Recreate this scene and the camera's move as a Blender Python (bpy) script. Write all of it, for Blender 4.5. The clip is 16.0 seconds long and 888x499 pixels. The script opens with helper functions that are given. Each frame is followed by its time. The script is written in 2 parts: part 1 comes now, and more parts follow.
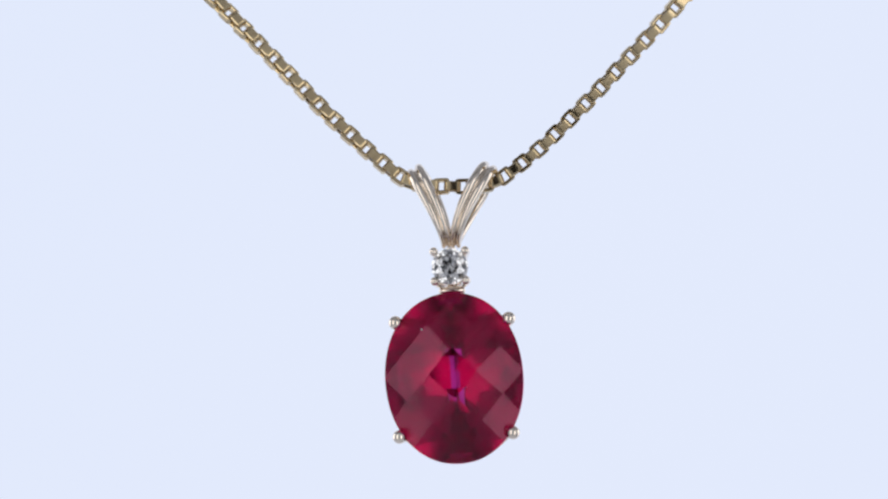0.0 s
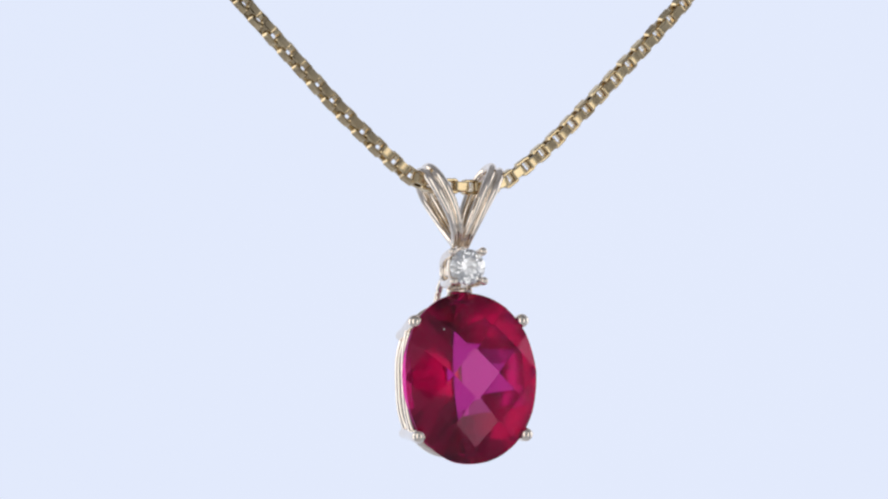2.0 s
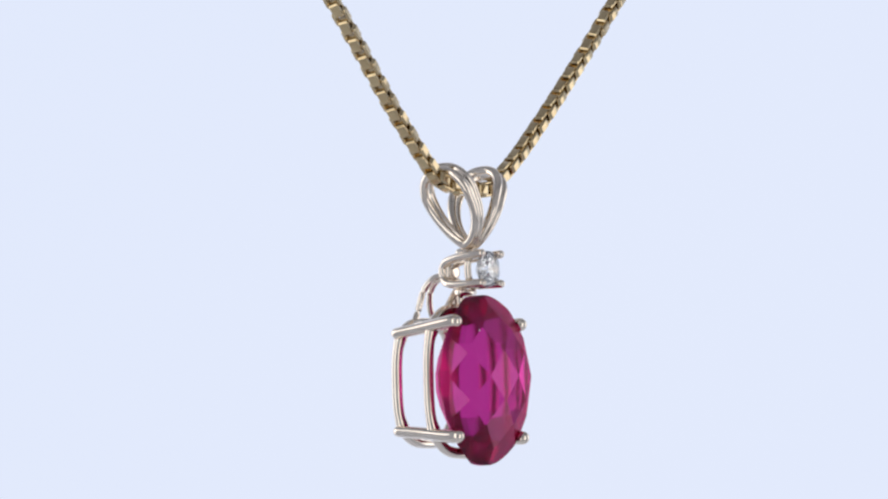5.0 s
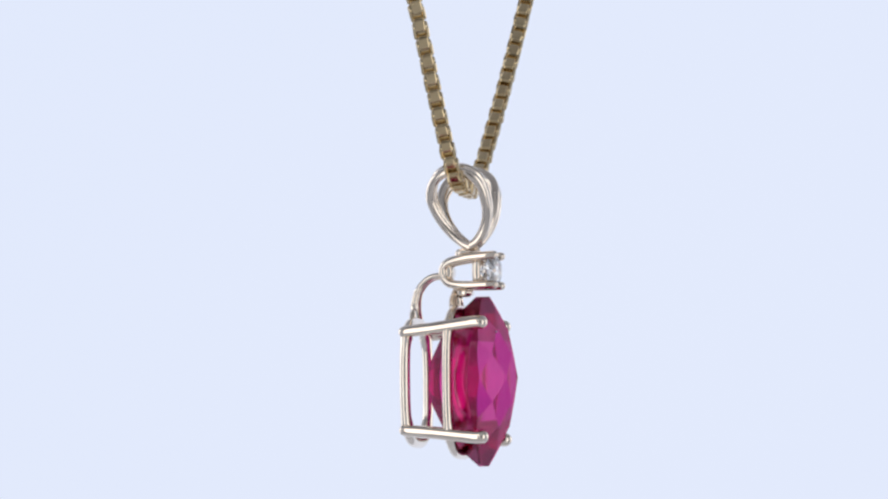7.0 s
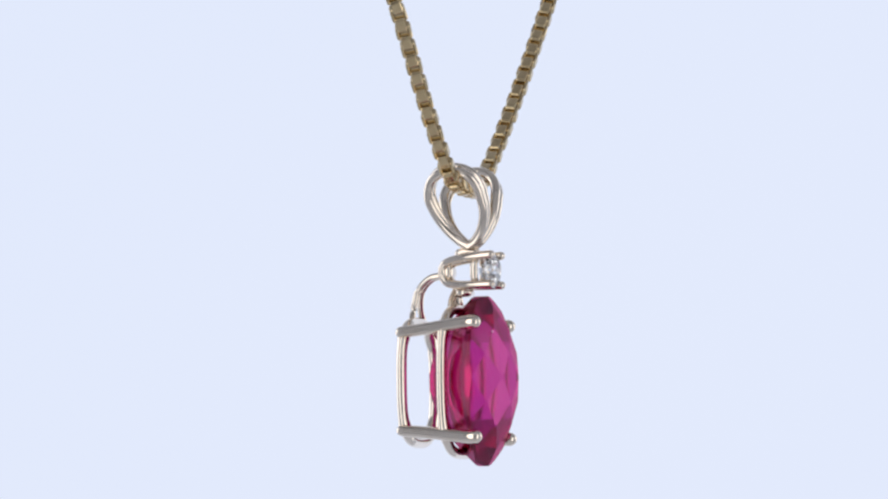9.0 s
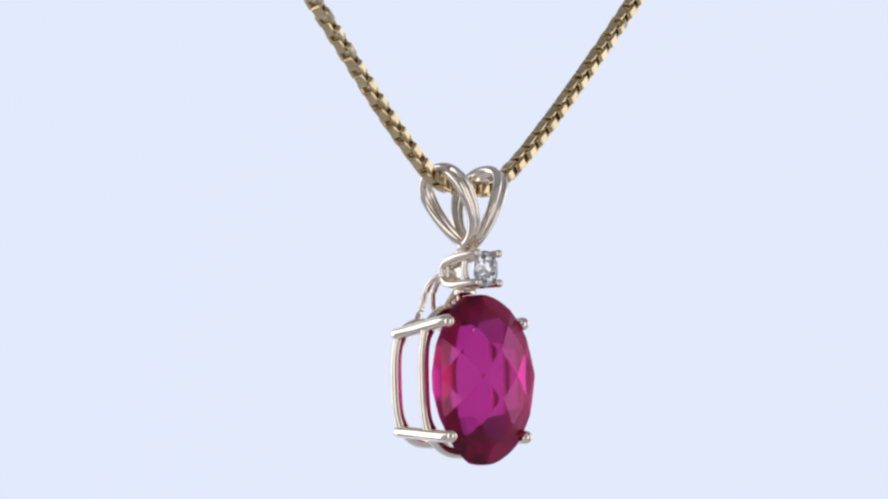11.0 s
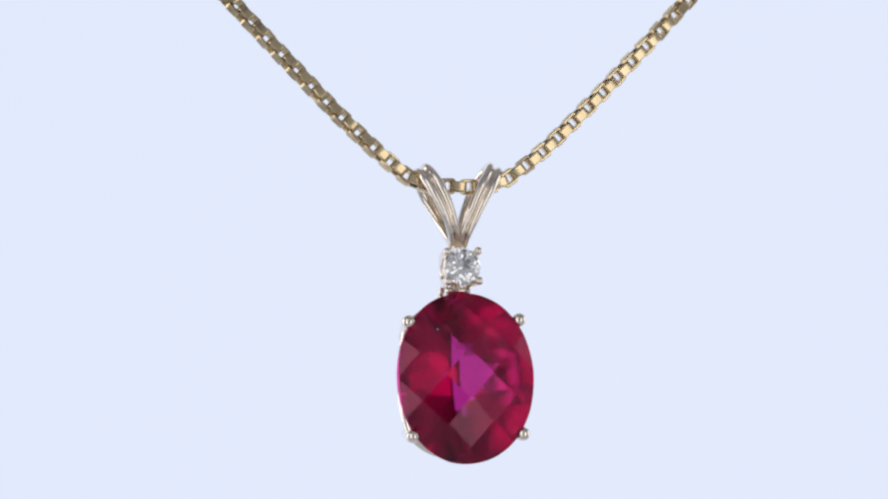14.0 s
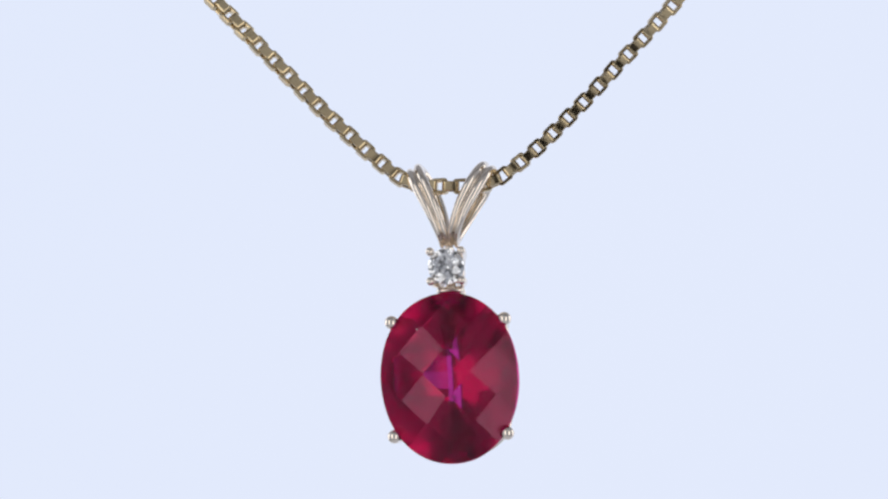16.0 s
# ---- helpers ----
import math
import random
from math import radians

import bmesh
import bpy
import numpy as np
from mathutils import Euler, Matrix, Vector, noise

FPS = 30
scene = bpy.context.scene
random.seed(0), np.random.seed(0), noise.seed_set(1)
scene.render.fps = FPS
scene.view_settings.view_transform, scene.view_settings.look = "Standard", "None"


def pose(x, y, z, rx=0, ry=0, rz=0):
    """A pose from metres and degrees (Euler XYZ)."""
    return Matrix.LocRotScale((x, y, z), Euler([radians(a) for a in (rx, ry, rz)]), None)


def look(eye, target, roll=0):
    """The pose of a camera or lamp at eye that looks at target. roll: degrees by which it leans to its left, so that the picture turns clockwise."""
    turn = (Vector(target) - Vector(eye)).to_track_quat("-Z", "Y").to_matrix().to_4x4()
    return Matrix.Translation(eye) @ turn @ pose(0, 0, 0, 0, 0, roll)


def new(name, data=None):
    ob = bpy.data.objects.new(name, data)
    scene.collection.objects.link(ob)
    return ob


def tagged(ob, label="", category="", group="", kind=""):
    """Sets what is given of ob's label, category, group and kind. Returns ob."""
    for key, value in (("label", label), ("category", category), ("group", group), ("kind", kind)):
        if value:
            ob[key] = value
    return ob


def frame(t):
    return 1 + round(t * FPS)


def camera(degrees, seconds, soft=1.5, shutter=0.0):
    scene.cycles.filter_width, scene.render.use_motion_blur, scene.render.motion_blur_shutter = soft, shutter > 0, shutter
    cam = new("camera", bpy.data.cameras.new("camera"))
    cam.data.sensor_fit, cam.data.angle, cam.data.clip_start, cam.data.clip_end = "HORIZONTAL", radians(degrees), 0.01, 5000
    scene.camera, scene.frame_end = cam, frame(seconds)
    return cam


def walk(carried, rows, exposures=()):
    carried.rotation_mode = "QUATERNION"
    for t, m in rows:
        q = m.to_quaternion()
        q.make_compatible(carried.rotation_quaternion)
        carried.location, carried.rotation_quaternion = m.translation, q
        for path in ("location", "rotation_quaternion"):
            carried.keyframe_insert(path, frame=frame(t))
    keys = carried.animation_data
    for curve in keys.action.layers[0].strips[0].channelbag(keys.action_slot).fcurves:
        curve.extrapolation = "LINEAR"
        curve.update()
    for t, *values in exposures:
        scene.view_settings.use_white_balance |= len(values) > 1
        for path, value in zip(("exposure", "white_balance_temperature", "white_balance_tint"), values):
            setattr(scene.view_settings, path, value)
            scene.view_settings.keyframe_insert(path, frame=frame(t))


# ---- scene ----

MM = 0.001

# ---- camera: stands still, a little below the pendant, looking slightly up ----
cam = camera(8.245, 16.0, soft=2.3)
DISTANCE, RISE = 0.36257, radians(5.45)
EYE = (0.0, -DISTANCE * math.cos(RISE), -DISTANCE * math.sin(RISE))
walk(cam, [(0.0, look(EYE, (0, 0, 0))), (16.0, look(EYE, (0, 0, 0)))])

# ---- world, lamps, exposure ----
world = bpy.data.worlds.new("world")
world.use_nodes = True
scene.world = world
world.node_tree.nodes["Background"].inputs["Color"].default_value = (0.02, 0.022, 0.026, 1)
world.node_tree.nodes["Background"].inputs["Strength"].default_value = 1.0
scene.view_settings.exposure = 0.0


def area_lamp(name, eye, target, width, height, watts, colour=(1.0, 0.98, 0.95)):
    data = bpy.data.lights.new(name, "AREA")
    data.shape, data.size, data.size_y = "RECTANGLE", width, height
    data.energy, data.color = watts, colour
    ob = new(name, data)
    ob.matrix_world = look(eye, target)
    return ob


area_lamp("softbox_left", (-0.22, -0.255, -0.01), (0.0, 0.0, -0.02), 0.14, 0.50, 0.28)
area_lamp("softbox_right", (0.21, -0.27, -0.05), (0.0, 0.0, -0.02), 0.14, 0.42, 0.24)
# unseen fill lamps, added to brighten the chain, metal and front cloth
area_lamp("added_fill_left", (-0.48, 0.16, 0.0), (0.0, 0.05, -0.06), 0.36, 0.46, 0.75)
area_lamp("added_fill_right", (0.48, 0.16, 0.0), (0.0, 0.05, -0.06), 0.36, 0.46, 0.60)


# ---- materials ----
def blank(name):
    mat = bpy.data.materials.new(name)
    mat.use_nodes = True
    nodes, links = mat.node_tree.nodes, mat.node_tree.links
    nodes.clear()
    return mat, nodes, links, nodes.new("ShaderNodeOutputMaterial")


def metal(name, colour, dull, rough, scratch=0.03):
    """Polished gold alloy: small changes of tone, fine scratches and a soft uneven polish."""
    mat, nodes, links, out = blank(name)
    bsdf = nodes.new("ShaderNodeBsdfPrincipled")
    place = nodes.new("ShaderNodeTexCoord")
    cloud, fine = nodes.new("ShaderNodeTexNoise"), nodes.new("ShaderNodeTexNoise")
    cloud.inputs["Scale"].default_value, cloud.inputs["Detail"].default_value = 900, 4
    fine.inputs["Scale"].default_value, fine.inputs["Detail"].default_value = 6000, 3
    tone, gloss = nodes.new("ShaderNodeMix"), nodes.new("ShaderNodeMapRange")
    info = nodes.new("ShaderNodeObjectInfo")
    mixed = nodes.new("ShaderNodeMath")
    mixed.operation = "MULTIPLY_ADD"
    mixed.inputs[1].default_value = 0.35
    tone.data_type = "RGBA"
    tone.inputs["A"].default_value, tone.inputs["B"].default_value = (*colour, 1), (*dull, 1)
    gloss.inputs["To Min"].default_value, gloss.inputs["To Max"].default_value = rough * 0.6, rough * 1.5
    bump = nodes.new("ShaderNodeBump")
    bump.inputs["Strength"].default_value, bump.inputs["Distance"].default_value = scratch, 0.00005
    bsdf.inputs["Metallic"].default_value = 1.0
    for tex in (cloud, fine):
        links.new(place.outputs["Object"], tex.inputs["Vector"])
    links.new(info.outputs["Random"], mixed.inputs[0])
    links.new(cloud.outputs["Fac"], mixed.inputs[2])
    links.new(mixed.outputs["Value"], tone.inputs["Factor"])
    links.new(cloud.outputs["Fac"], gloss.inputs["Value"])
    links.new(fine.outputs["Fac"], bump.inputs["Height"])
    links.new(tone.outputs["Result"], bsdf.inputs["Base Color"])
    links.new(gloss.outputs["Result"], bsdf.inputs["Roughness"])
    links.new(bump.outputs["Normal"], bsdf.inputs["Normal"])
    links.new(bsdf.outputs["BSDF"], out.inputs["Surface"])
    return mat


def gem(name, through_tint, inner_tint, ior, shine, rough=0.0):
    """Clear cut stone: light that crosses it takes one tint, light thrown back inside it a deeper one; a little plain surface gloss."""
    mat, nodes, links, out = blank(name)
    bent, thrown, gloss = nodes.new("ShaderNodeBsdfRefraction"), nodes.new("ShaderNodeBsdfGlossy"), nodes.new("ShaderNodeBsdfGlossy")
    edge, body, mix = nodes.new("ShaderNodeFresnel"), nodes.new("ShaderNodeMixShader"), nodes.new("ShaderNodeMixShader")
    bent.inputs["Color"].default_value, bent.inputs["IOR"].default_value = (*through_tint, 1), ior
    bent.inputs["Roughness"].default_value = rough
    thrown.inputs["Color"].default_value, thrown.inputs["Roughness"].default_value = (*inner_tint, 1), rough
    gloss.inputs["Roughness"].default_value = 0.03
    edge.inputs["IOR"].default_value = ior
    mix.inputs["Fac"].default_value = shine
    links.new(edge.outputs["Fac"], body.inputs["Fac"])
    links.new(bent.outputs["BSDF"], body.inputs[1])
    links.new(thrown.outputs["BSDF"], body.inputs[2])
    links.new(body.outputs["Shader"], mix.inputs[1])
    links.new(gloss.outputs["BSDF"], mix.inputs[2])
    links.new(mix.outputs["Shader"], out.inputs["Surface"])
    return mat


def paint(name, colour, other, scale, rough=0.9):
    mat, nodes, links, out = blank(name)
    bsdf, tex, tone = nodes.new("ShaderNodeBsdfPrincipled"), nodes.new("ShaderNodeTexNoise"), nodes.new("ShaderNodeMix")
    tone.data_type = "RGBA"
    tone.inputs["A"].default_value, tone.inputs["B"].default_value = (*colour, 1), (*other, 1)
    tex.inputs["Scale"].default_value, tex.inputs["Detail"].default_value = scale, 5
    bsdf.inputs["Roughness"].default_value = rough
    links.new(tex.outputs["Fac"], tone.inputs["Factor"])
    links.new(tone.outputs["Result"], bsdf.inputs["Base Color"])
    links.new(bsdf.outputs["BSDF"], out.inputs["Surface"])
    return mat


def glowing(name, colour, other, scale, strength):
    """Pale sheet whose brightness is its own emission, faintly cloudy."""
    mat, nodes, links, out = blank(name)
    glow, tex, tone = nodes.new("ShaderNodeEmission"), nodes.new("ShaderNodeTexNoise"), nodes.new("ShaderNodeMix")
    place = nodes.new("ShaderNodeTexCoord")
    tone.data_type = "RGBA"
    tone.inputs["A"].default_value, tone.inputs["B"].default_value = (*colour, 1), (*other, 1)
    tex.inputs["Scale"].default_value, tex.inputs["Detail"].default_value = scale, 1
    glow.inputs["Strength"].default_value = strength
    links.new(place.outputs["Object"], tex.inputs["Vector"])
    links.new(tex.outputs["Fac"], tone.inputs["Factor"])
    links.new(tone.outputs["Result"], glow.inputs["Color"])
    links.new(glow.outputs["Emission"], out.inputs["Surface"])
    return mat


PALE_GOLD = metal("pale_gold", (0.93, 0.86, 0.77), (0.83, 0.73, 0.62), 0.04)
YELLOW_GOLD = metal("yellow_gold", (0.75, 0.62, 0.39), (0.55, 0.42, 0.24), 0.14, 0.05)
RED_STONE = gem("red_stone", (0.72, 0.16, 0.51), (0.80, 0.205, 0.385), 1.76, 0.016, 0.15)
CLEAR_STONE = gem("clear_stone", (1.0, 1.0, 1.0), (1.0, 1.0, 1.0), 2.4, 0.10, 0.03)
GLOW_SHEET = glowing("glow_sheet", (0.740, 0.810, 0.975), (0.785, 0.835, 0.980), 5.0, 1.0)
# greys of the added panels, each set by how bright it should reflect
MATTE_WHITE = paint("matte_white", (0.78, 0.79, 0.81), (0.72, 0.73, 0.76), 30)
PANEL_PALE = paint("panel_pale_cloth", (0.66, 0.655, 0.65), (0.58, 0.575, 0.57), 30)
PANEL_MID = paint("panel_mid_cloth", (0.48, 0.48, 0.49), (0.42, 0.42, 0.43), 30)
PANEL_DARK = paint("panel_dark_paint", (0.30, 0.29, 0.29), (0.24, 0.23, 0.23), 4)


# ---- mesh helpers ----
def part(name, bm, material, parent=None, label="", smooth=True, unit=MM):
    """Links a bmesh, drawn in millimetres, as one mesh object under its thing."""
    bmesh.ops.scale(bm, vec=(unit, unit, unit), verts=bm.verts)
    bmesh.ops.recalc_face_normals(bm, faces=bm.faces)
    data = bpy.data.meshes.new(name)
    bm.to_mesh(data)
    bm.free()
    data.materials.append(material)
    if smooth:
        data.shade_smooth()
    ob = new(name, data)
    ob.parent = parent
    return tagged(ob, label) if label else ob


def holder(name, parent=None):
    ob = new(name)
    ob.empty_display_size = 0.002
    ob.parent = parent
    return ob


def sweep(bm, path, section, closed=False, side=None, caps=True):
    """Sweeps a closed section along a path of (point, scale). The section's first axis follows `side`, the second the path's normal."""
    n, rings = len(path), []
    for i, (p, size, *own) in enumerate(path):
        before = path[i - 1][0] if i or closed else p
        after = path[(i + 1) % n][0] if i < n - 1 or closed else p
        along = (Vector(after) - Vector(before)).normalized()
        s = Vector(own[0]) if own else Vector(side) if side else Vector((0, 0, 1)) if abs(along.z) < 0.9 else Vector((1, 0, 0))
        s = (s - along * s.dot(along)).normalized()
        up = along.cross(s)
        sx, sy = size if isinstance(size, tuple) else (size, size)
        rings.append([bm.verts.new(Vector(p) + s * (a * sx) + up * (b * sy)) for a, b in section])
    m = len(section)
    for i in range(n if closed else n - 1):
        lower, upper = rings[i], rings[(i + 1) % n]
        for j in range(m):
            bm.faces.new((lower[j], lower[(j + 1) % m], upper[(j + 1) % m], upper[j]))
    if caps and not closed:
        bm.faces.new(rings[0])
        bm.faces.new(rings[-1][::-1])
    return bm


def circle(n=12, rx=1.0, ry=1.0):
    return [(rx * math.cos(2 * math.pi * k / n), ry * math.sin(2 * math.pi * k / n)) for k in range(n)]


def spline(points, steps):
    """A smooth line through a few points."""
    pts = [Vector(p) for p in points]
    pts = [2 * pts[0] - pts[1], *pts, 2 * pts[-1] - pts[-2]]
    line = []
    for i in range(1, len(pts) - 2):
        a, b, c, d = pts[i - 1:i + 3]
        for k in range(steps):
            u = k / steps
            line.append(0.5 * (2 * b + (c - a) * u + (2 * a - 5 * b + 4 * c - d) * u * u + (3 * b - a - 3 * c + d) * u ** 3))
    return [*line, pts[-2]]


def rod(points, radius, steps=6, tip=None, side=None, n=12):
    """A round wire along a smooth line; tip: radius at its end, which is then rounded off like a ball."""
    line = spline(points, steps)
    last = radius if tip is None else tip
    path = [(p, radius + (last - radius) * i / (len(line) - 1)) for i, p in enumerate(line)]
    along = (line[-1] - line[-2]).normalized()
    back = (line[0] - line[1]).normalized()
    dome = [(math.sin(a), math.cos(a)) for a in (0.45, 0.9, 1.25, 1.5)]
    path = [(line[0] + back * (radius * s), radius * c) for s, c in dome[::-1]] + path + [(line[-1] + along * (last * s), last * c) for s, c in dome]
    return sweep(bmesh.new(), path, circle(n), side=side)


def cut(bm, co, no):
    """Cuts a convex body with a plane and closes it: one more facet."""
    made = bmesh.ops.bisect_plane(bm, geom=[*bm.verts, *bm.edges, *bm.faces], dist=1e-6, plane_co=co, plane_no=no, clear_outer=True)
    edges = [e for e in made["geom_cut"] if isinstance(e, bmesh.types.BMEdge) and e.is_valid and len(e.link_faces) == 1]
    if len(edges) > 2:
        bmesh.ops.edgeloop_fill(bm, edges=edges)


def box(x0, x1, y0, y1, z0, z1):
    bm = bmesh.new()
    bmesh.ops.create_cube(bm, size=1.0, matrix=Matrix.Translation(((x0 + x1) / 2, (y0 + y1) / 2, (z0 + z1) / 2)) @ Matrix.Diagonal((x1 - x0, y1 - y0, z1 - z0, 1)))
    return bm


# ---- the setting: a backdrop, and unseen panels added to shape the reflections; the camera looks in through an opening, a dark panel behind it ----
def setting():
    def piece(name, bm, material, label):
        return tagged(part(name, bm, material, None, "", False, 1.0), label, "", "", "structure")

    # the backdrop's brightness is put in as emission, no lamp stands behind it
    piece("backdrop", box(-0.52, 0.52, 0.50, 0.52, -0.42, 0.52), GLOW_SHEET, "plain pale blue-white backdrop, its brightness put in as glow")
    # unseen panels at the sides, top and bottom, added to bounce light
    piece("left_panel", box(-0.52, -0.50, -0.62, 0.50, -0.40, 0.50), MATTE_WHITE, "unseen white side panel added to bounce light")
    piece("right_panel", box(0.50, 0.52, -0.62, 0.50, -0.40, 0.50), MATTE_WHITE, "unseen white side panel added to bounce light")
    piece("top_panel", box(-0.52, 0.52, -0.62, 0.50, 0.50, 0.52), PANEL_MID, "unseen grey top panel added for dimmer reflections from above")
    piece("floor", box(-0.52, 0.52, -0.62, 0.50, -0.42, -0.40), MATTE_WHITE, "unseen white floor panel added to bounce light from below")
    # unseen front panel, added so metal and stone reflect pale cloth around a dark slot
    front = box(-0.498, -SLOT, -0.34, -0.32, -0.398, 0.498)
    for more in ((SLOT, 0.498, -0.398, 0.498), (-SLOT, SLOT, -0.398, -0.14), (-SLOT, SLOT, 0.09, 0.498)):
        bmesh.ops.create_cube(front, size=1.0, matrix=Matrix.Translation(((more[0] + more[1]) / 2, -0.33, (more[2] + more[3]) / 2)) @ Matrix.Diagonal((more[1] - more[0], 0.02, more[3] - more[2], 1)))
    piece("front_panel", front, PANEL_PALE, "unseen grey front panel with an opening for the lens, added for reflections")
    # unseen panel behind the lens, added to give dark accents in the metal
    piece("rear_panel", box(-0.52, 0.52, -0.64, -0.62, -0.42, 0.52), PANEL_DARK, "unseen dark grey panel behind the camera, added for dark reflections")


SLOT = 0.044               # half the width of the opening in the added front panel


# ---- the pendant ----
STONE_Z = -6.55            # middle of the oval stone under the middle of the small stone, mm
HALF_W, HALF_H = 4.02, 4.99


def tiers(steps):
    """Slopes of a bent profile, each with the height at which its line meets the middle; steps: slope, where it ends."""
    lines, rise, start = [], 0.0, 0.0
    for slope, end in steps:
        lines.append((slope, slope * start - rise))
        rise += slope * (end - start)
        start = end
    return lines


def oval_stone(parent):
    """Oval checkerboard-cut stone: domed crown of lozenge facets, thin girdle, stepped pavilion with a keel."""
    bm = bmesh.new()
    n = 96
    def edge(k):
        c, s = math.cos(2 * math.pi * k / n), math.sin(2 * math.pi * k / n)
        e = 2 / 2.12
        return HALF_W * math.copysign(abs(c) ** e, c), HALF_H * math.copysign(abs(s) ** e, s)

    rings = [[bm.verts.new((edge(k)[0], y, edge(k)[1])) for k in range(n)] for y in (-4.6, 1.6)]
    for k in range(n):
        bm.faces.new((rings[0][k], rings[0][(k + 1) % n], rings[1][(k + 1) % n], rings[1][k]))
    bm.faces.new(rings[0])
    bm.faces.new(rings[1])
    bmesh.ops.recalc_face_normals(bm, faces=bm.faces)
    gx, gz, kx, kz, peak, lift = 1.46, 1.48, 0.152, 0.141, -4.0, 0.2
    cells = [(p, q) for p in range(-3, 4) for q in range(-3, 4) if (p + q) % 2 == 0 and p * p + q * q <= 10]
    for p, q in cells:
        f = 0.945 if p * p + q * q > 2 else 1.0
        p, q = p * f, q * f
        cut(bm, (0, peak - kx * p * p - kz * q * q, lift), (2 * kx * p / gx, -1, 2 * kz * q / gz))
    across, down = tiers(((0.63, 0.28), (0.73, 3.1), (0.93, 9))), tiers(((0.0, 0.5), (0.25, 1.4), (0.48, 2.6), (0.70, 3.6), (1.0, 9)))
    for i, (ax, cx) in enumerate(across):                   # long side facets in steps that meet in an upright, slightly bowed keel
        for j, (az, cz) in enumerate(down):
            if i + j < 4:
                for sx in (-1, 1):
                    for sz in (-1, 1) if az else (1,):
                        cut(bm, (0, 1.08 + cx + cz, 0), (ax if sx > 0 else -1.06 * ax, 1, sz * az))
    for sz in (-1, 1):
        cut(bm, (0, 1.08 + down[4][1], 0), (0, 1, sz * down[4][0]))
    for j in range(16):                                     # narrow break facets below the girdle
        f = math.pi * (j + 0.5) / 8
        c, s = math.cos(f), math.sin(f)
        reach = math.hypot(HALF_W * c, HALF_H * s)
        cut(bm, (c * reach, -1.99, s * reach), (1.15 * c, 1, 1.15 * s))
    bmesh.ops.rotate(bm, cent=(0, 0, 0), matrix=Matrix.Rotation(radians(-1.8), 3, "Y"), verts=bm.verts)
    bmesh.ops.translate(bm, verts=bm.verts, vec=(0, -0.06, STONE_Z))
    return part("gemstone", bm, RED_STONE, parent, "oval checkerboard-cut deep red stone", smooth=False)


def round_stone(parent):
    """Round brilliant: table, crown and pavilion facets."""
    bm, r, y0 = bmesh.new(), 1.06, -3.0
    n = 48
    rings = [[bm.verts.new((r * math.cos(2 * math.pi * k / n), y, r * math.sin(2 * math.pi * k / n))) for k in range(n)] for y in (y0 - 0.8, y0 + 1.3)]
    for k in range(n):
        bm.faces.new((rings[0][k], rings[0][(k + 1) % n], rings[1][(k + 1) % n], rings[1][k]))
    bm.faces.new(rings[0])
    bm.faces.new(rings[1])
    bmesh.ops.recalc_face_normals(bm, faces=bm.faces)
    cut(bm, (0, y0 - 0.36, 0), (0, -1, 0))
    for count, shift, at, drop, slope in ((8, 0.0, 1.0, -0.05, 0.66), (16, 0.5, 1.0, -0.03, 0.95), (8, 0.5, 0.78, -0.22, 0.42)):
        for j in range(count):
            f = 2 * math.pi * (j + shift) / count
            cut(bm, (r * at * math.cos(f), y0 + drop, r * at * math.sin(f)), (slope * math.cos(f), -1, slope * math.sin(f)))
    for count, shift, at, drop, slope in ((16, 0.5, 1.0, 0.03, 0.91), (8, 0.0, 1.0, 0.05, 0.84)):
        for j in range(count):
            f = 2 * math.pi * (j + shift) / count
            cut(bm, (r * at * math.cos(f), y0 + drop, r * at * math.sin(f)), (slope * math.cos(f), 1, slope * math.sin(f)))
    bmesh.ops.translate(bm, verts=bm.verts, vec=(0, 0, -0.05))
    return part("round_stone", bm, CLEAR_STONE, parent, "small clear round brilliant-cut stone", smooth=False)


def gallery(parent, y, half_w, half_h, radius, name, px, pz, deep, flat):
    """A wire hoop, a rounded oval, that ties the four prongs together."""
    path, n, e = [], 72, 2 / 3.0
    for k in range(n):
        c, s = math.cos(2 * math.pi * k / n), math.sin(2 * math.pi * k / n)
        x, z = half_w * abs(c) ** e, half_h * abs(s) ** e
        swell = 1 + 0.45 * math.exp(-((x - px) ** 2 + (z - pz) ** 2) / 0.22)   # solder where it meets a prong
        path.append(((math.copysign(x, c), y, STONE_Z + math.copysign(z, s)), radius * swell))
    return part(name, sweep(bmesh.new(), path, circle(14, deep, flat), closed=True, side=(0, 1, 0)), PALE_GOLD, parent)


def basket(pendant):
    frame_part = holder("basket", pendant)
    for sx in (-1, 1):
        for sz in (-1, 1):
            line = [(sx * 2.66, 1.80, STONE_Z + sz * 2.88), (sx * 2.85, 0.3, STONE_Z + sz * 3.02), (sx * 3.12, -1.4, STONE_Z + sz * 3.22),
                    (sx * 3.30, 0.07 * sx - 2.48, STONE_Z + sz * 3.34), (sx * 3.31, 0.07 * sx - 2.88, STONE_Z + sz * 3.34)]
            part("prong", rod(line, 0.35, tip=0.41), PALE_GOLD, frame_part)
    gallery(frame_part, 1.74, 2.82, 3.52, 0.25, "back_gallery", 2.66, 2.88, 1.25, 1.4)
    gallery(frame_part, -0.92, 3.30, 4.25, 0.30, "front_gallery", 3.05, 3.16, 1.0, 1.1)
    return frame_part


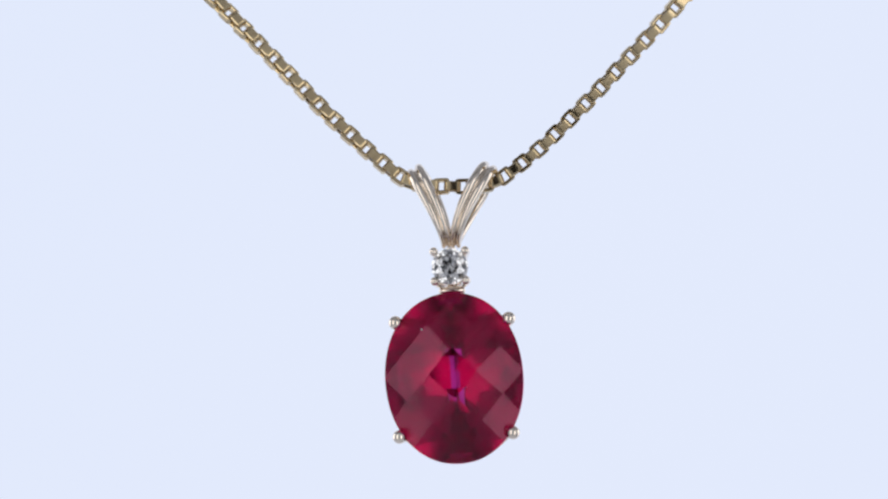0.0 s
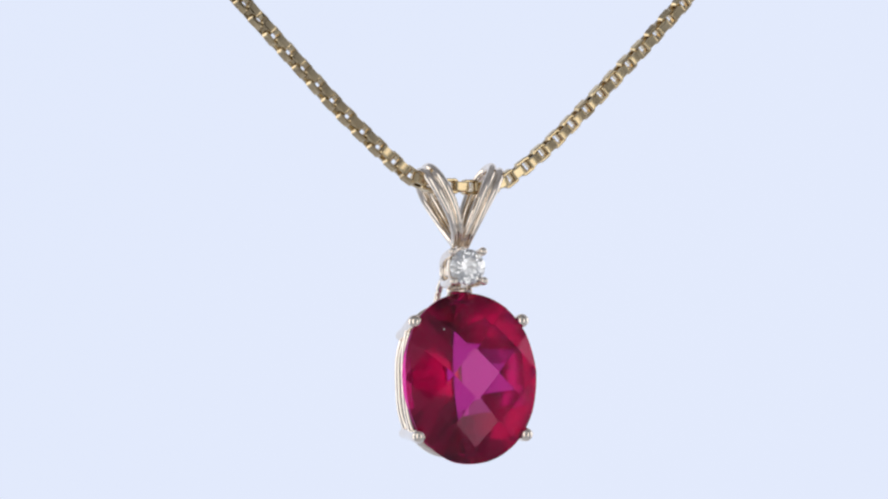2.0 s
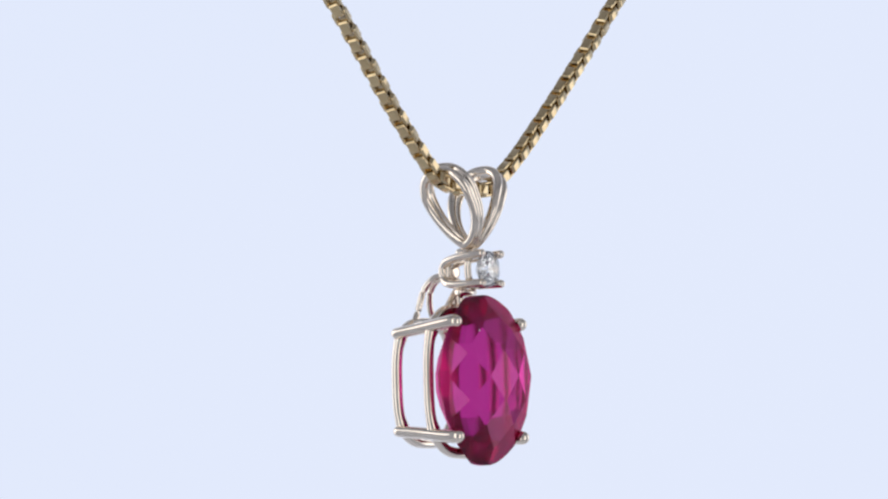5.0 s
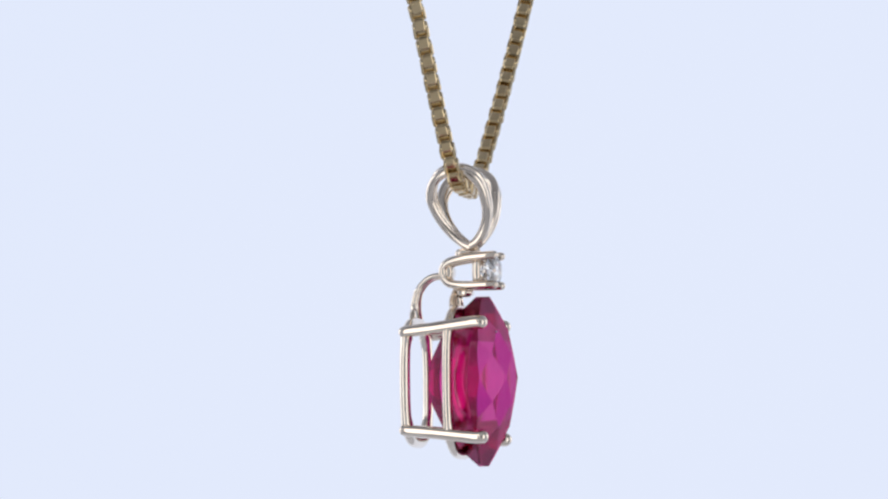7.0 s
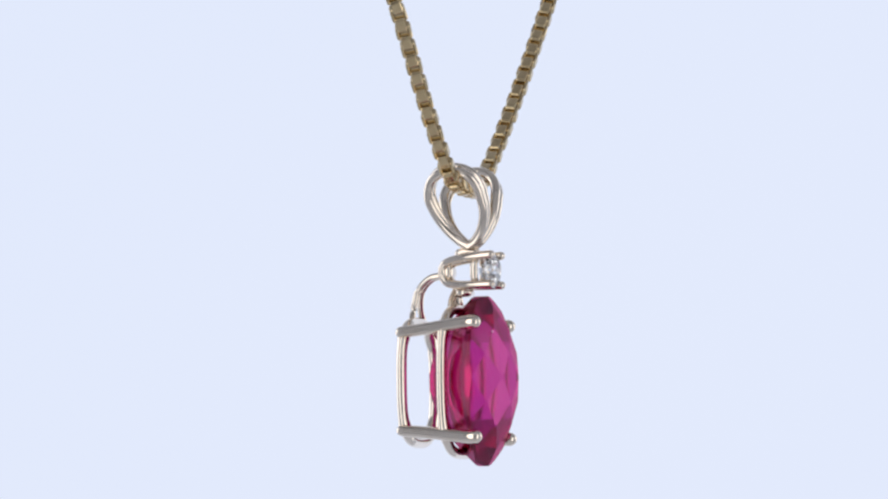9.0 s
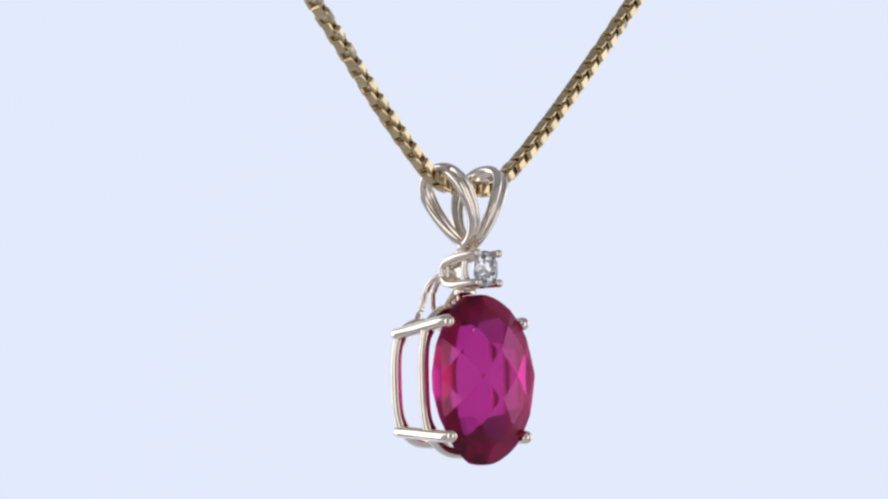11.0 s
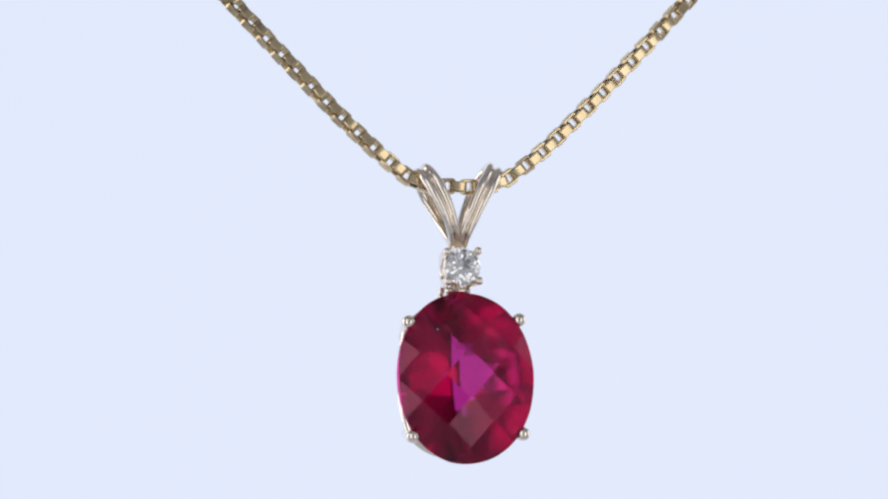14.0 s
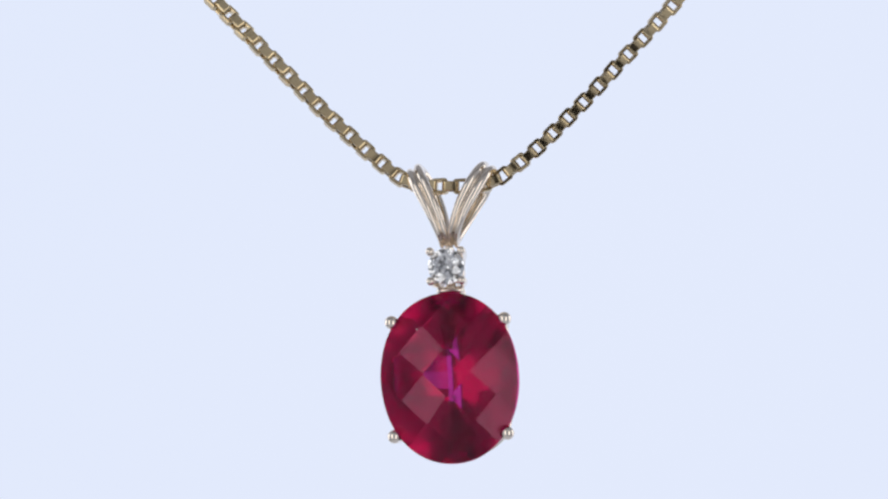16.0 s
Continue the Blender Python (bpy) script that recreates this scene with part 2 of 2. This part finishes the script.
def small_setting(pendant):
    """Four-prong setting of the small stone: two bent wires, a seat ring, a back bar."""
    cup = holder("small_setting", pendant)
    for s in (-1, 1):
        line = [(s * 0.92, -3.22, 0.84), (s * 0.93, -2.6, 0.80), (s * 0.80, -1.4, 0.70), (s * 0.62, -0.48, 0.52), (s * 0.52, -0.12, 0.26), (s * 0.50, -0.02, -0.06),
                (s * 0.52, -0.12, -0.44), (s * 0.62, -0.48, -0.78), (s * 0.80, -1.4, -0.90), (s * 0.93, -2.6, -0.90), (s * 0.92, -3.22, -0.90)]
        part("prong_wire", rod(line, 0.25, steps=5, tip=0.25), PALE_GOLD, cup)
    path, n, e = [], 40, 0.72
    for k in range(n):
        c, z = math.cos(2 * math.pi * k / n), math.sin(2 * math.pi * k / n)
        path.append(((0.84 * math.copysign(abs(c) ** e, c), -2.12, -0.05 + 0.82 * math.copysign(abs(z) ** e, z)), 0.17))
    part("seat_ring", sweep(bmesh.new(), path, circle(10, 1.4, 0.8), closed=True, side=(0, 1, 0)), PALE_GOLD, cup)
    path = [((x, -0.30, -0.08), w) for x, w in ((-0.56, 0.5), (-0.52, 0.85), (-0.42, 1.0), (0.42, 1.0), (0.52, 0.85), (0.56, 0.5))]
    part("back_bar", sweep(bmesh.new(), path, circle(16, 0.52, 0.30), side=(0, 0, 1)), PALE_GOLD, cup)
    return cup


def connectors(pendant):
    joint = holder("joint", pendant)
    part("post", rod([(0, -0.78, -0.85), (0, -0.80, -1.5), (0, -0.90, -2.25)], 0.29), PALE_GOLD, joint)
    part("front_plate", sweep(bmesh.new(), [((-0.70, -1.25, -1.30), 0.7), ((-0.6, -1.28, -1.32), 1.0), ((0, -1.32, -1.33), 1.0), ((0.6, -1.28, -1.32), 1.0), ((0.70, -1.25, -1.30), 0.7)], circle(12, 0.26, 0.40), side=(0, 0, 1)), PALE_GOLD, joint)
    for s in (-1, 1):
        part("brace", rod([(s * 0.10, -0.72, -1.25), (s * 0.45, -0.62, -1.75), (s * 1.25, -0.80, -2.42)], 0.24), PALE_GOLD, joint)
        line = [(s * 0.26, -0.25, -0.28), (s * 0.28, 0.78, -0.40), (s * 0.34, 1.50, -1.08), (s * 0.55, 1.74, -2.1), (s * 1.05, 1.72, -3.02)]
        part("arch_wire", rod(line, 0.20), PALE_GOLD, joint)
    return joint


def bail(pendant):
    """Split bail: two leaf-shaped loops that part in a V, each with a groove along its middle."""
    both = holder("bail", pendant)
    section = [(0.275 + 0.265 * math.cos(radians(a)), 0.29 * math.sin(radians(a))) for a in range(-160, 161, 20)]
    section += [(-0.275 - 0.265 * math.cos(radians(a)), -0.29 * math.sin(radians(a))) for a in range(-160, 161, 20)]
    for side in (-1, 1):
        n, path = 64, []
        for k in range(n):
            f = 2 * math.pi * k / n
            up = math.cos(f)
            depth = 1.64 * math.copysign(abs(math.sin(f)) ** (0.85 if up > 0 else 1.6), math.sin(f))
            z = 4.25 + up * (1.58 if up > 0 else 2.85)
            over = max(0.0, z - 1.5)
            lean = math.atan(0.3375 * over ** 0.35)
            size = 0.60 + 0.40 * min(1.0, over / 3.0)
            y = -1.17 - depth - 0.45 * max(0.0, 1 - over / 2.75)         # the foot stands forward of the middle
            x = 0.02 + 0.045 * over + side * (0.27 + 0.262 * over ** 1.35) + 0.035 * (y + 2.6)
            path.append(((x, y, z), (size, 0.8 + 0.2 * size), (math.cos(lean), 0, -side * math.sin(lean))))
        part("loop", sweep(bmesh.new(), path, section, closed=True), PALE_GOLD, both)
    part("foot", rod([(0.04, -0.95, 1.0), (0.05, -1.4, 1.1), (0.06, -1.95, 1.08)], 0.30, tip=0.26), PALE_GOLD, both)
    return both


def specks(pendant):
    """Two grains of dust on the red stone."""
    for x, y, z in ((0.71, -3.97, -7.22), (-1.75, -3.55, -3.72)):
        bm = bmesh.new()
        bmesh.ops.create_icosphere(bm, subdivisions=1, radius=0.05, matrix=Matrix.Translation((x, y, z)))
        part("dust_speck", bm, MATTE_WHITE, pendant)


def pendant_thing():
    thing = tagged(holder("pendant"), "pale gold pendant with oval red stone hanging on a chain", "pendant")
    oval_stone(thing)
    round_stone(thing)
    basket(thing)
    small_setting(thing)
    connectors(thing)
    bail(thing)
    specks(thing)
    return thing


# ---- the chain ----
def link_mesh():
    """One box link: a square hoop bent from flat strip, edges rounded."""
    bm = bmesh.new()
    length, width, strip, thick, r = 0.99, 0.92, 0.58, 0.20, 0.21
    loop = []
    for cx, cy, start in ((1, 1, 0), (-1, 1, 90), (-1, -1, 180), (1, -1, 270)):
        for a in (0, 22.5, 45, 67.5, 90):
            f = radians(start + a)
            loop.append((cx * (length / 2 - r), cy * (width / 2 - r), math.cos(f), math.sin(f)))
    b = 0.055
    profile = [(0, -strip / 2 + b), (0, strip / 2 - b), (b, strip / 2), (thick - b, strip / 2), (thick, strip / 2 - b), (thick, -strip / 2 + b), (thick - b, -strip / 2), (b, -strip / 2)]
    rings = [[bm.verts.new((x + c * (r - d), y + s * (r - d), z)) for d, z in profile] for x, y, c, s in loop]
    for i in range(len(rings)):
        one, two = rings[i], rings[(i + 1) % len(rings)]
        for j in range(8):
            bm.faces.new((one[j], one[(j + 1) % 8], two[(j + 1) % 8], two[j]))
    bmesh.ops.scale(bm, vec=(MM, MM, MM), verts=bm.verts)
    bmesh.ops.recalc_face_normals(bm, faces=bm.faces)
    data = bpy.data.meshes.new("link")
    bm.to_mesh(data)
    bm.free()
    data.materials.append(YELLOW_GOLD)
    data.shade_smooth()
    data.set_sharp_from_angle(angle=radians(40))
    return data


def chain_thing():
    thing = tagged(holder("chain"), "yellow gold box chain carrying the pendant", "chain")
    ends = [(-31.0, -1.5, 36.0), (-25.0, -1.45, 27.6), (-18.3, -1.5, 19.95), (-13.28, -1.27, 14.65), (-9.7, -1.27, 10.95), (-5.98, -1.27, 7.2), (-2.68, -1.27, 4.34), (-1.3, -1.27, 3.71), (0.6, -1.27, 3.59),
            (2.7, -1.15, 3.72), (4.03, -1.08, 4.44), (5.97, -1.08, 6.03), (8.23, -1.12, 8.26), (10.28, -1.18, 10.40), (13.75, -1.24, 14.15), (18.7, -1.3, 19.7), (25.5, -1.3, 27.4), (31.5, -1.3, 35.8)]
    line = spline(ends, 40)
    pitch, gone, places = 0.64, 0.0, []
    for p, q in zip(line, line[1:]):
        step = (q - p).length
        while gone <= step:
            places.append((p.lerp(q, gone / step), (q - p).normalized()))
            gone += pitch
        gone -= step
    data = link_mesh()
    for i, (p, along) in enumerate(places):
        front = Vector((0, -1, 0))
        front = (front - along * front.dot(along)).normalized()
        front = Matrix.Rotation(radians(-7 - 1.2 * min(-p.x, 14) if p.x < 0.5 else 1.5 * min(p.x, 13) - 1), 3, along) @ front
        other = front.cross(along)
        side, hole = (other, front) if i % 2 else (front, other)
        ob = new("link", data)
        ob.parent = thing
        turn = Matrix((along, side, along.cross(side))).transposed()
        wobble = Euler((random.uniform(-0.08, 0.08), random.uniform(-0.05, 0.05), random.uniform(-0.05, 0.05))).to_matrix()
        ob.matrix_basis = Matrix.Translation(p * MM) @ (turn @ wobble).to_4x4()
    return thing


setting()
pendant = pendant_thing()
chain = chain_thing()


# ---- what moves: pendant and chain turn together about an upright axis, there and back ----
def motions():
    pendant_turns = [(0.0, -3.1), (0.5, 4.0), (1.0, 8.4), (1.5, 11.8), (2.0, 18.0), (2.5, 23.8), (3.0, 29.6), (3.5, 35.6), (4.0, 41.2), (4.2, 43.4),
                     (6.3, 68.3), (6.5, 70.2), (7.0, 76.2), (7.5, 80.7), (7.75, 84.8), (8.0, 80.9), (8.5, 76.5), (9.0, 70.3), (9.2, 68.2),
                     (11.3, 43.6), (11.5, 41.6), (12.0, 35.8), (12.5, 30.0), (13.0, 24.0), (13.5, 18.1), (14.0, 12.0), (14.5, 8.5), (15.0, 3.9), (15.5, -3.1), (16.0, -7.2)]
    chain_turns = [(0.0, -3.0), (0.5, 3.5), (1.0, 7.6), (1.5, 11.0), (2.0, 17.8), (2.5, 23.2), (3.0, 29.0), (3.5, 34.5), (4.0, 40.5), (4.2, 43.0),
                   (6.3, 68.0), (6.5, 70.4), (7.0, 76.1), (7.5, 82.2), (7.75, 84.8), (8.0, 82.5), (8.5, 76.4), (9.0, 70.6), (9.2, 68.2),
                   (11.3, 43.0), (11.5, 40.5), (12.0, 34.5), (12.5, 29.0), (13.0, 23.2), (13.5, 17.8), (14.0, 11.3), (14.5, 7.6), (15.0, 3.3), (15.5, -3.0), (16.0, -7.2)]
    axis = pose(-0.067 * MM, 0, 0)
    hang = pose(0.567 * MM, 0.10 * MM, -1.225 * MM, 0, -2.1, 0)
    sway = {3.5: -0.03 * MM, 7.0: 0.05 * MM, 7.5: -0.06 * MM, 8.0: -0.07 * MM, 8.5: 0.03 * MM, 12.0: -0.03 * MM}      # a slight swing where it turns round
    tilt = {16.0: 0.6}
    walk(pendant, [(t, pose(sway.get(t, 0.0), 0, 0, 0, tilt.get(t, 0.0), 0) @ axis @ pose(0, 0, 0, 0, 0, a) @ hang) for t, a in pendant_turns])
    walk(chain, [(t, axis @ pose(0, 0, 0, 0, 0, a)) for t, a in chain_turns])


motions()
